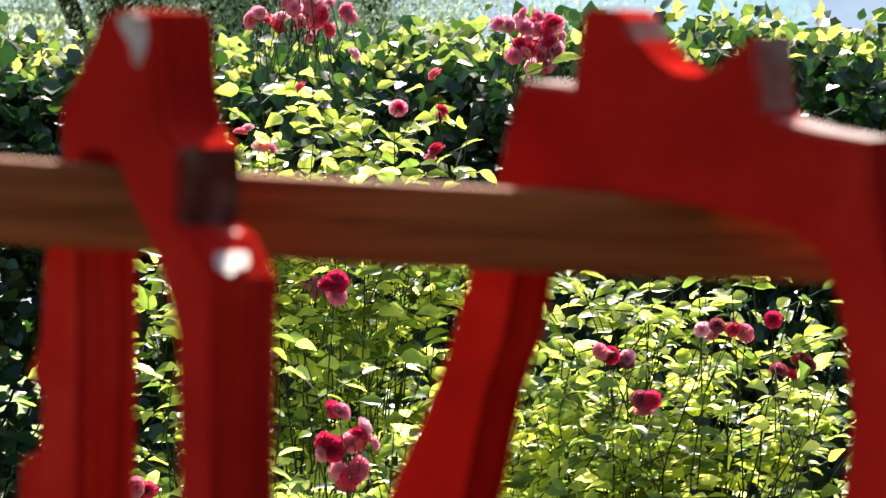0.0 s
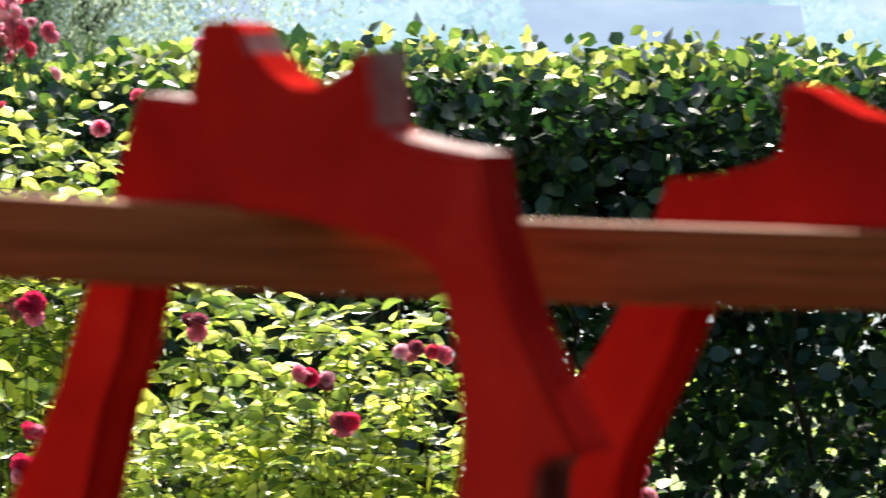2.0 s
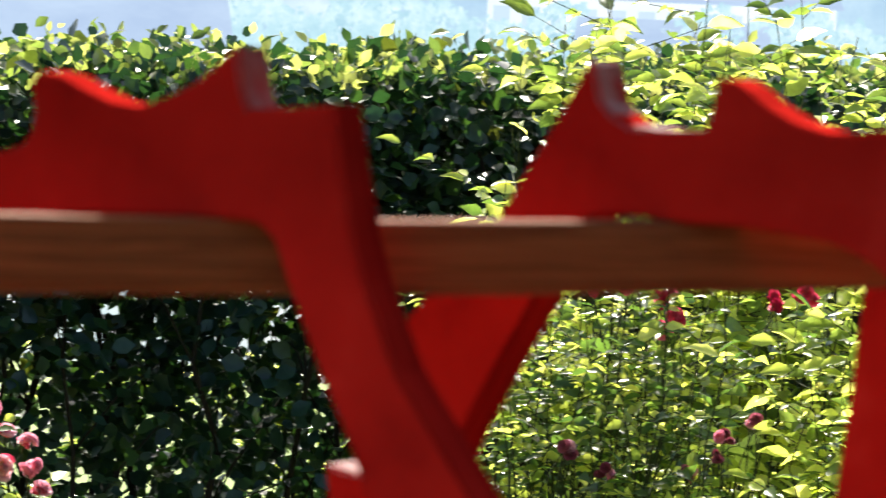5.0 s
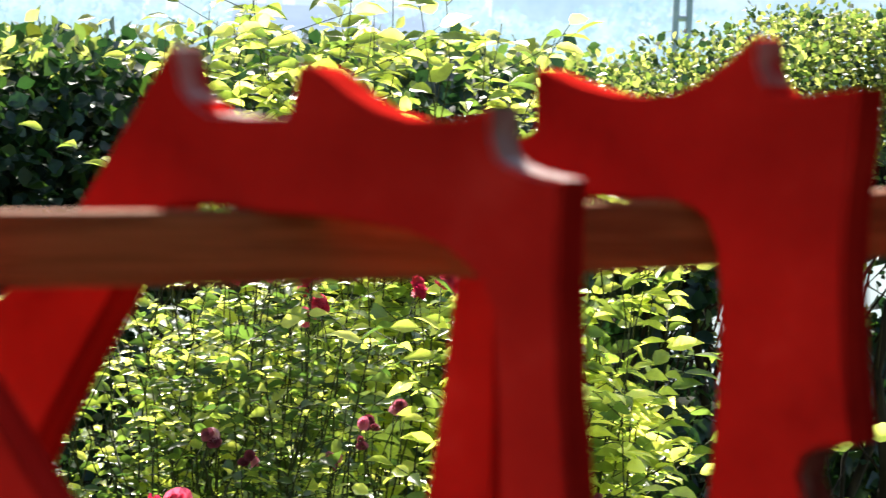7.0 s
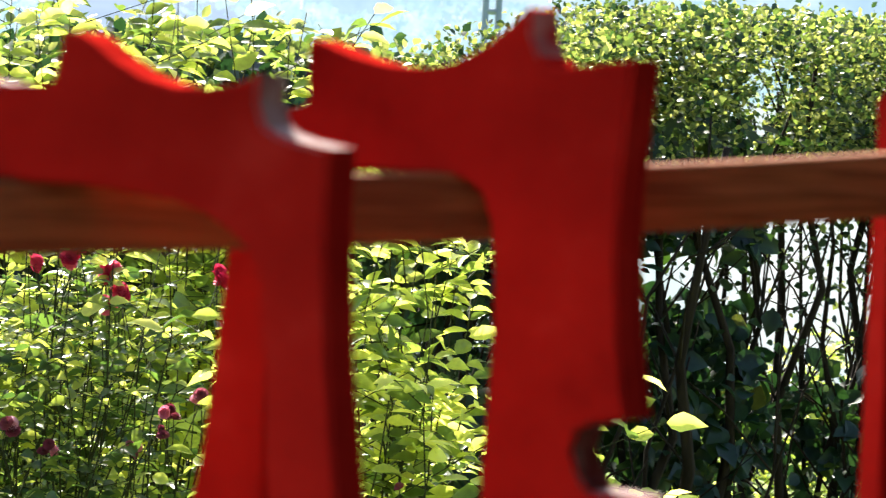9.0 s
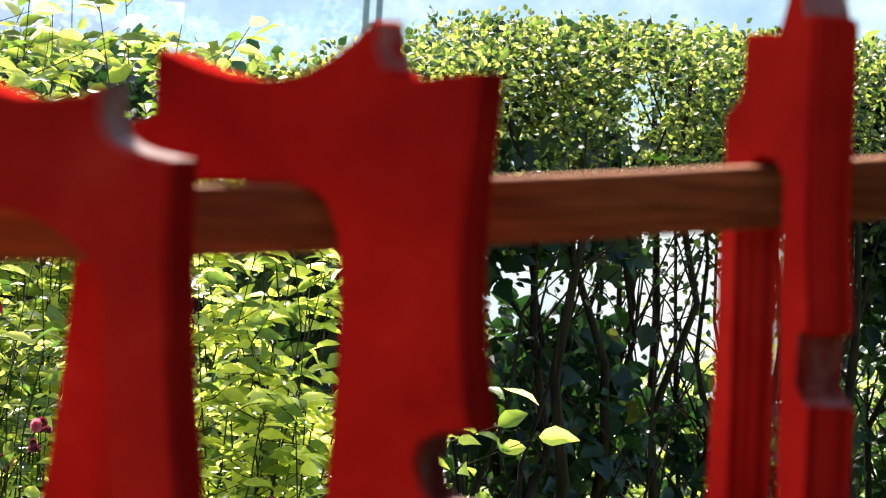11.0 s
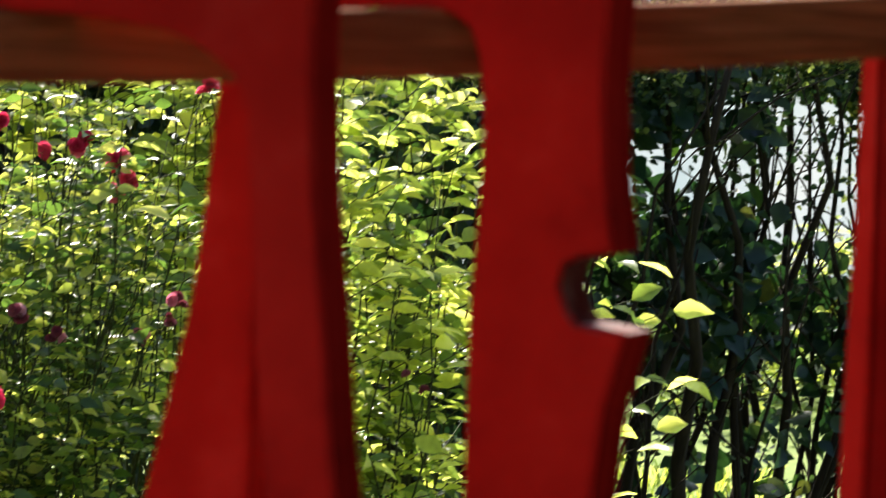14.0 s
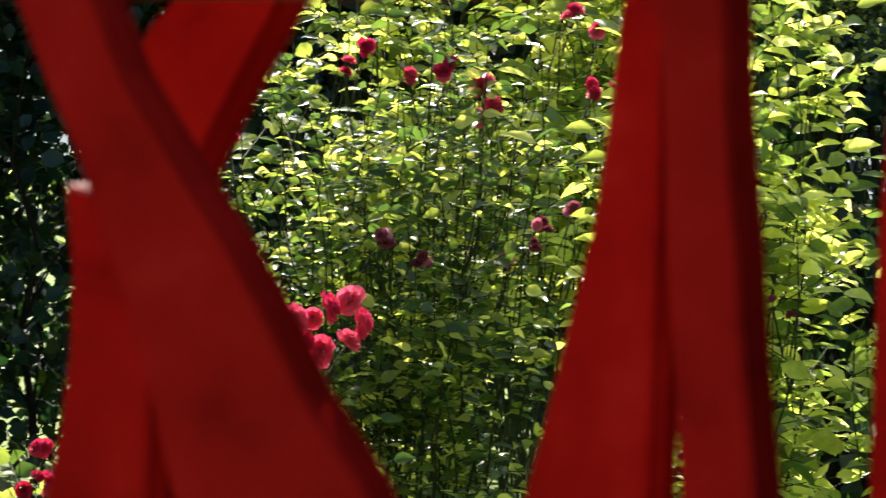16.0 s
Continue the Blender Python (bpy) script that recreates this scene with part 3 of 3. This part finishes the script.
# ---- plants ----
def hedge(name, label, spots, deep, mat, leaf, count, seed, width=0.95, bare=0.0, stem=0.016, hole=0.16, grain=2.6, inner=0, ragged=0.05, vivid=0.965):
    """A clipped hedge along a line of (x, y, height): upright stems, twigs and leaves, thicker towards the shell."""
    rng = random.Random(seed)
    spots = [(x, y, z - LAWN) for x, y, z in spots]
    root = thing(name, label, "hedge", (spots[0][0], spots[0][1], LAWN))
    o = Vector((spots[0][0], spots[0][1], 0))
    legs = [(Vector(p), Vector(q)) for p, q in zip(spots, spots[1:])]
    total = sum((q.xy - p.xy).length for p, q in legs)

    def at(s):
        s *= total
        for p, q in legs:
            ln = (q.xy - p.xy).length
            if s <= ln:
                r = p.lerp(q, s / ln)
                return r, Vector((-(q - p).y, (q - p).x, 0)).normalized()
            s -= ln
        return legs[-1][1].copy(), Vector((-(q - p).y, (q - p).x, 0)).normalized()

    stems = []
    for k in range(int(total * 22)):
        c, nrm = at(rng.random())
        x = c - o + nrm * rng.uniform(-0.4, 0.4) * deep
        h = c.z * rng.uniform(0.75, 0.98)
        line, q = [], Vector((x.x, x.y, -0.02))
        r = rng.uniform(0.005, stem)
        for i in range(7):
            line.append((tuple(q), r * (1 - 0.11 * i)))
            q = q + Vector((rng.gauss(0, 0.055), rng.gauss(0, 0.045), h / 6))
        stems.append(line)
        for t in range(9):
            s0 = Vector(line[rng.randint(0, 5)][0])
            e = s0 + Vector((rng.gauss(0, 0.16), rng.gauss(0, 0.12), rng.uniform(0.1, 0.4)))
            stems.append([(tuple(s0), 0.004), (tuple((s0 + e) / 2 + Vector((0, 0, 0.03))), 0.003), (tuple(e), 0.0018)])
    part("branchwork", tubes("branchwork", stems, BARK, 5), root, "dark bare stems", "stuff")
    pos, al, up, sz, tops = [], [], [], [], []
    while len(pos) < count:
        s = rng.random()
        c, nrm = at(s)
        d = max(-1, min(1, rng.gauss(0, 0.55)))
        z = c.z * (1 - (abs(rng.gauss(0, 0.2)) if rng.random() < 0.42 else rng.uniform(0, 0.95)))
        if z < 0.05:
            continue
        gap = noise.noise(Vector((s * total * grain, d, z * grain + seed)))
        low = z / c.z
        if gap < -hole - 0.2 * low ** 3 or (low < 0.75 and rng.random() < bare):
            continue
        bump = ragged * noise.noise(Vector((s * total * 3, 3, seed)))
        z += bump * low + (rng.random() ** 5) * 1.5 * leaf * (low > 0.9)
        x = c - o + nrm * d * deep * 0.5
        tops.append(low)
        pos.append((x.x, x.y, z))
        al.append((rng.gauss(0, 1), rng.gauss(0, 1) - 0.3, rng.gauss(-0.25, 0.6) + (0.9 if low > 0.94 else 0)))
        up.append((rng.gauss(0, 0.7), rng.gauss(-0.4, 0.7), rng.gauss(0.7, 0.4)))
        sz.append(leaf * rng.uniform(0.6, 1.2))
    # most leaves near the top take the brighter, sun-imitating material
    toplit = [t > vivid and rng.random() < 0.75 for t in tops]
    for name2, mat2, pick in (("foliage", mat, False), ("toplit_foliage", LEAF_TOPLIT, True)):
        k = [i for i, y in enumerate(toplit) if y == pick]
        me = leaves(name2, [pos[i] for i in k], [al[i] for i in k], [up[i] for i in k], [sz[i] * (0.85 if pick else 1) for i in k], width * (0.8 if pick else 1), mat2, leaf > 0.06)
        part(name2, me, root, "yellow-green top leaves, coloured bright as if sunlit" if pick else "", "stuff")
    # broad inner leaves; their dark material also paints the shade inside the hedge
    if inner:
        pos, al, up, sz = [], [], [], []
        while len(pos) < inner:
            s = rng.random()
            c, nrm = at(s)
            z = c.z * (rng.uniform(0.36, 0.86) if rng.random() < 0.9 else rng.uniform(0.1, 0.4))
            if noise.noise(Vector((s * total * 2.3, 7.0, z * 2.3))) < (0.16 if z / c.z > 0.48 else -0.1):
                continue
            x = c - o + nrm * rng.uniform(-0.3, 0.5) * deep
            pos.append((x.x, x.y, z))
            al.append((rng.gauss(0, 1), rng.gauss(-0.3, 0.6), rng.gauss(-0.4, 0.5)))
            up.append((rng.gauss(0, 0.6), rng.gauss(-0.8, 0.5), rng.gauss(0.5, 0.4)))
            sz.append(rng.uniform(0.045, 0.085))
        part("inner_foliage", leaves("inner_foliage", pos, al, up, sz, 1.1, LEAF_HEDGE, True), root, "broad bluish leaves inside, coloured dark to stand for shade", "stuff")


def shrub(name, label, place, rx, ry, high, canes, mat, leaf, width, seed, leaflets=5, spread=0.6, per=13, low=0.12, short=0.68, gaps=-0.08):
    """A shrub of arching canes that carry compound leaves; returns its root."""
    rng = random.Random(seed)
    high -= LAWN
    root = thing(name, label, "shrub", (place[0], place[1], LAWN))
    lines, pos, al, up, sz = [], [], [], [], []
    for k in range(canes):
        a, rr = rng.uniform(0, 6.283), math.sqrt(rng.random())
        h = high * rng.uniform(short, 1.0) * (1 - 0.2 * rr * rr)
        foot = Vector((math.cos(a) * rr * rx * (1 - spread), math.sin(a) * rr * ry * (1 - spread), -0.02))
        head = Vector((math.cos(a) * rr * rx, math.sin(a) * rr * ry, h))
        lean = Vector((head.x - foot.x, head.y - foot.y, 0))
        bow = Vector((rng.gauss(0, 0.22), rng.gauss(0, 0.2), 0)) * rx
        line, n = [], 9
        for i in range(n + 1):
            t = i / n
            q = foot + lean * t ** 1.6 + Vector((0, 0, h * (t * 1.12 - 0.12 * t * t)))
            q += bow * math.sin(2.6 * t) + Vector((rng.gauss(0, 0.014), rng.gauss(0, 0.014), 0))
            line.append((tuple(q), 0.0036 * (1 - 0.7 * t)))
        lines.append(line)
        for j in range(per):
            t = low + (1 - low) * (j + rng.random()) / per
            i = min(int(t * n), n - 1)
            q = Vector(line[i][0]).lerp(Vector(line[i + 1][0]), t * n - i)
            if noise.noise((q + root.location) * 5.5) < gaps:
                continue
            b2 = rng.uniform(0, 6.283)
            out = Vector((math.cos(b2), math.sin(b2), rng.uniform(0.0, 0.7))).normalized()
            reach = leaf * rng.uniform(1.2, 2.2) * (1.0 if rng.random() < 0.6 else 1.9)
            tip = q + out * reach
            lines.append([(tuple(q), 0.0016), (tuple(tip), 0.0009)])
            sideways = out.cross(Vector((0, 0, 1))).normalized()
            for m in range(leaflets):
                pair, sgn = (m + 1) // 2, (1 if m % 2 else -1)
                if m == 0:
                    base, d2 = tip, out
                else:
                    base = tip.lerp(q, 0.32 * pair)
                    d2 = out * 0.45 + sideways * sgn
                d2 = d2 + Vector((rng.gauss(0, 0.2), rng.gauss(0, 0.2), rng.gauss(-0.12, 0.25)))
                pos.append(tuple(base))
                al.append(tuple(d2))
                up.append((rng.gauss(0, 0.6), rng.gauss(-0.32, 0.65), rng.gauss(0.8, 0.25)))
                sz.append(leaf * rng.uniform(0.65, 1.15) * (1.1 if m == 0 else 0.9))
    part("branchwork", tubes("branchwork", lines, CANE, 4), root, kind="stuff")
    part("foliage", leaves("foliage", pos, al, up, sz, width, mat, True), root, kind="stuff")
    return root


def bloom_mesh(name, mat, seed):
    """A full rose: rings of cupped, ruffled petals round a closed heart, over a green hip."""
    rng = random.Random(seed)
    verts, faces = [], []
    for ring, (count, r, tilt, size) in enumerate(((9, 0.30, 12, 0.62), (8, 0.24, 32, 0.58), (7, 0.17, 52, 0.52), (6, 0.10, 70, 0.44), (4, 0.04, 82, 0.36))):
        for k in range(count):
            a = 6.283 * (k + 0.5 * (ring % 2) + rng.uniform(-0.15, 0.15)) / count
            t = radians(tilt + rng.uniform(-10, 10))
            out = Vector((math.cos(a), math.sin(a), 0))
            side = Vector((-math.sin(a), math.cos(a), 0))
            rise = out * math.cos(t) + Vector((0, 0, math.sin(t)))
            nrm = rise.cross(side)
            p = out * r * 0.4 + Vector((0, 0, 0.05 * ring))
            b2 = len(verts)
            for u, v, w in ((-0.14, 0, 0), (0.14, 0, 0), (-0.52, 0.45, 0.14), (0, 0.5, -0.06), (0.52, 0.45, 0.14), (-0.42, 0.92, 0.04), (0, 1.0, -0.04), (0.42, 0.92, 0.04)):
                verts.append(tuple(p + side * u * size + rise * v * size - nrm * (w + rng.uniform(-0.05, 0.05)) * size))
            faces += [tuple(b2 + i for i in f) for f in ((0, 1, 3), (0, 3, 2), (1, 4, 3), (2, 3, 6, 5), (3, 4, 7, 6))]
    return mesh_of(name, verts, faces, mat, True)


BLOOMS = {"red": [bloom_mesh("bloom", PETAL, k) for k in range(3)],
          "dark": [bloom_mesh("bloom", PETAL_DARK, 10 + k) for k in range(2)],
          "pale": [bloom_mesh("bloom", PETAL_PALE, 20 + k) for k in range(2)]}


def dress(root, clusters, seed, size=0.033, mix=("red",)):
    """Clusters of roses on a bush: x, y, z, how many, how far they spread."""
    rng = random.Random(seed)
    stalks = []
    o = root.location
    for c in clusters.split():
        x, y, z, n, r = (float(v) for v in c.split(","))
        taken = []
        for k in range(int(n)):
            for tries in range(12):
                v = Vector((rng.gauss(0, 1), rng.gauss(0, 0.8), rng.gauss(0, 0.9))).normalized() * max(r, 0.004) * rng.uniform(0.35, 1.1)
                if all((v - w).length > 0.75 * size for w in taken):
                    break
            taken.append(v)
            p = Vector((x, y, z)) - o + v
            ob = new("bloom", rng.choice(BLOOMS[rng.choice(mix)]))
            ob.parent = root
            s = size * rng.uniform(0.75, 1.2)
            face = Vector((rng.gauss(0, 0.6), rng.gauss(-0.55, 0.5), rng.gauss(0.7, 0.4))).normalized()
            ob.matrix_basis = Matrix.Translation(p) @ face.to_track_quat("Z", "Y").to_matrix().to_4x4() @ Matrix.Diagonal((s, s, s, 1))
            stalks.append([(tuple(p - Vector((0, 0, 0.11)) + Vector((rng.gauss(0, 0.03), rng.gauss(0, 0.03), 0))), 0.0014), (tuple(p - face * s * 0.1), 0.0009)])
    part("stalkwork", tubes("stalkwork", stalks, CANE, 4), root, kind="stuff")


hedge("broad_leaf_hedge", "tall clipped hedge with broad dark leaves and bare stems", [(-1.6, 9.7, 1.20), (1.5, 9.7, 1.24), (2.6, 9.7, 1.33), (6.0, 9.75, 1.37), (6.9, 9.8, 1.3)], 0.95, LEAF_HEDGE, 0.060, 98000, 5, hole=0.30, grain=4.5)
hedge("small_leaf_hedge", "clipped hedge with small leaves and bare dark trunks", [(5.12, 7.6, 1.28), (5.5, 7.66, 1.46), (6.1, 7.78, 1.55), (7.42, 8.06, 1.57)], 0.62, LEAF_SMALL, 0.026, 40000, 6, bare=0.91, stem=0.028, hole=0.02, grain=4.0, inner=3800, ragged=0.09, vivid=0.79)
hedge("broad_leaf_hedge", "clipped hedge with broad bluish-green leaves", [(7.5, 8.08, 1.46), (9.4, 8.45, 1.46)], 0.8, LEAF_HEDGE, 0.07, 16000, 9, hole=0.3)

rose = shrub("rose_bush", "tall rose bush with clusters of pink-red double roses", (1.33, 7.28), 0.44, 0.28, 1.42, 92, LEAF_PALE, 0.055, 0.82, 11, 5, short=0.8, per=23)
dress(rose, "1.20,7.10,1.435,36,0.070 1.12,7.10,1.410,3,0.017 1.30,7.10,1.420,2,0.013 1.21,7.10,1.276,1,0.002 1.31,7.10,1.342,1,0.002 1.10,7.10,1.186,2,0.016 1.14,7.10,1.153,2,0.013 1.40,7.10,1.242,2,0.013 1.48,7.10,1.306,1,0.004 1.49,7.10,1.225,2,0.011 1.48,7.10,1.142,2,0.013 1.69,7.10,1.373,32,0.062 1.62,7.10,1.411,3,0.016 1.72,7.10,1.339,3,0.016 1.24,7.10,0.874,4,0.018", 1, 0.025, ("red", "pale", "pale"))
rose = shrub("rose_bush", "low rose bush with bright leaves and fading pale pink roses", (1.76, 6.30), 0.44, 0.30, 1.12, 96, LEAF_PALE, 0.043, 0.80, 12, 7, short=0.78, per=23)
dress(rose, "1.59,6.12,0.851,3,0.012 1.63,6.12,0.846,2,0.010 1.78,6.12,0.893,3,0.021 1.84,6.12,0.895,2,0.014 1.92,6.12,0.824,3,0.016 1.96,6.12,0.837,2,0.014 1.67,6.12,0.765,3,0.017 1.90,6.12,0.914,1,0.004 1.40,6.12,0.948,4,0.016", 2, 0.024, ("pale", "pale", "red", "dark"))
rose = shrub("rose_bush", "small rose bush with pink roses in front of the hedge", (2.28, 6.52), 0.14, 0.12, 0.80, 12, LEAF_ROSE, 0.05, 1.1, 13, 5)
dress(rose, "2.24,6.40,0.760,3,0.016 2.26,6.40,0.711,3,0.016 2.31,6.40,0.684,3,0.016 2.26,6.40,0.636,3,0.018 2.32,6.40,0.638,3,0.016 2.34,6.40,0.60,2,0.012", 3, 0.026, ("pale", "pale", "red"))
rose = shrub("rose_bush", "broad rose bush with red roses and withered heads", (3.50, 6.44), 0.41, 0.32, 1.34, 80, LEAF_ROSE, 0.042, 0.78, 14, 7, short=0.74, per=27, gaps=-0.04)
dress(rose, "3.31,6.25,1.055,2,0.012 3.28,6.25,1.014,2,0.012 3.40,6.22,0.998,2,0.008 3.46,6.22,1.004,2,0.010 3.49,6.22,1.023,2,0.010 3.55,6.2,0.985,4,0.018 3.58,6.2,0.940,3,0.010 3.54,6.2,0.911,2,0.012 3.75,6.2,1.128,3,0.014 3.81,6.2,1.092,2,0.010 3.80,6.2,0.972,4,0.016 3.87,6.2,0.990,3,0.016 3.09,6.35,0.870,2,0.010 2.98,6.40,0.790,1,0.002", 4, 0.025, ("red",))
dress(rose, "3.67,6.15,0.708,5,0.018 3.74,6.15,0.735,3,0.014 3.33,6.15,0.690,4,0.016 3.41,6.15,0.645,3,0.012 3.60,6.15,0.643,4,0.014 3.66,6.15,0.674,2,0.010", 5, 0.018, ("dark", "dark", "pale"))
rose = shrub("rose_bush", "slender rose cane bearing one large cluster of crimson roses", (2.90, 5.56), 0.13, 0.10, 0.62, 7, LEAF_ROSE, 0.05, 0.9, 25, 5)
dress(rose, "2.821,5.5,0.641,2,0.012 2.874,5.5,0.647,2,0.014 2.927,5.5,0.672,1,0.003 2.945,5.5,0.633,1,0.004 2.830,5.5,0.600,2,0.012 2.927,5.5,0.602,1,0.006 2.874,5.5,0.582,1,0.008", 24, 0.036, ("red",))
shrub("leafy_shrub", "tall shrub with long pale yellow-green leaves", (4.34, 7.42), 0.60, 0.36, 1.80, 66, LEAF_PALE, 0.072, 0.72, 15, 7, per=14, low=0.42)
pale = shrub("leafy_shrub", "slender shrub with large pale yellow-green leaves", (3.95, 5.84), 0.30, 0.2, 1.44, 30, LEAF_PALE, 0.060, 0.66, 16, 7, per=16, low=0.25, short=0.74, gaps=-0.25)
dress(pale, "3.90,5.60,0.608,2,0.007 3.86,5.60,0.636,1,0.004", 6, 0.018, ("dark",))
shrub("leafy_shrub", "thin sprigs of large pale leaves in front of the dark hedge", (4.02, 5.38), 0.11, 0.09, 1.06, 9, LEAF_PALE, 0.066, 0.75, 18, 5, per=10, low=0.25, gaps=-1)


for x, y, rx, top, seed in ((3.6, 12.8, 1.5, 0.35, 41), (6.2, 13.0, 1.4, 0.25, 42), (9.2, 11.6, 1.5, 0.12, 43), (11.6, 12.6, 1.2, 0.25, 44)):
    shrub("leafy_shrub", "sunlit yellow-green shrub on the lawn beyond the hedge", (x, y), rx, 0.4, top, 70, LEAF_PALE, 0.06, 0.8, seed, 5, per=9)


def grass():
    """Blades on the sunlit strip of lawn between the shrubs and the hedge."""
    rng = random.Random(31)
    pos, al, up, sz = [], [], [], []
    for k in range(9000):
        a, r = radians(rng.uniform(31.5, 40)), rng.uniform(8.0, 13.0)
        pos.append((math.sin(a) * r, math.cos(a) * r, LAWN - 0.01))
        al.append((rng.gauss(0, 0.35), rng.gauss(0, 0.35), 1))
        up.append((rng.gauss(0, 1), rng.gauss(0, 1), 0.1))
        sz.append(rng.uniform(0.03, 0.085))
    tagged(new("grass", leaves("grass", pos, al, up, sz, 0.09, LEAF_PALE)), "short bright green grass blades on the lawn", "grass", kind="stuff")


grass()
for x, y, top in ((4.12, 7.42, 1.82), (4.52, 7.38, 1.86), (3.86, 7.5, 1.76)):
    shrub("leafy_shrub", "tall single shoot with long pale leaves", (x, y), 0.05, 0.05, top, 2, LEAF_PALE, 0.068, 0.6, int(x * 100), 5, per=11, low=0.55)
rose = shrub("rose_bush", "small rose bush with a few crimson roses", (2.68, 6.44), 0.16, 0.14, 0.34, 16, LEAF_ROSE, 0.05, 1.0, 19, 5)
dress(rose, "2.70,6.33,0.273,3,0.014 2.70,6.33,0.213,3,0.014 2.67,6.33,0.201,1,0.006", 7, 0.028, ("red",))
shrub("leafy_shrub", "low leafy plant with fresh green leaves", (2.80, 5.22), 0.24, 0.16, 0.48, 22, LEAF_ROSE, 0.06, 0.9, 21, 5, per=12, low=0.3)
rose = shrub("rose_bush", "low sunlit rose bush with pink clusters", (1.14, 6.26), 0.38, 0.2, 0.95, 64, LEAF_PALE, 0.047, 0.80, 23, 5, per=23)
dress(rose, "1.09,6.02,0.767,3,0.016 1.14,6.02,0.720,6,0.022 1.08,6.02,0.706,4,0.015 1.12,6.02,0.660,5,0.019 0.77,6.02,0.638,3,0.013 1.10,6.1,0.967,4,0.017", 8, 0.028, ("red", "red", "pale"))
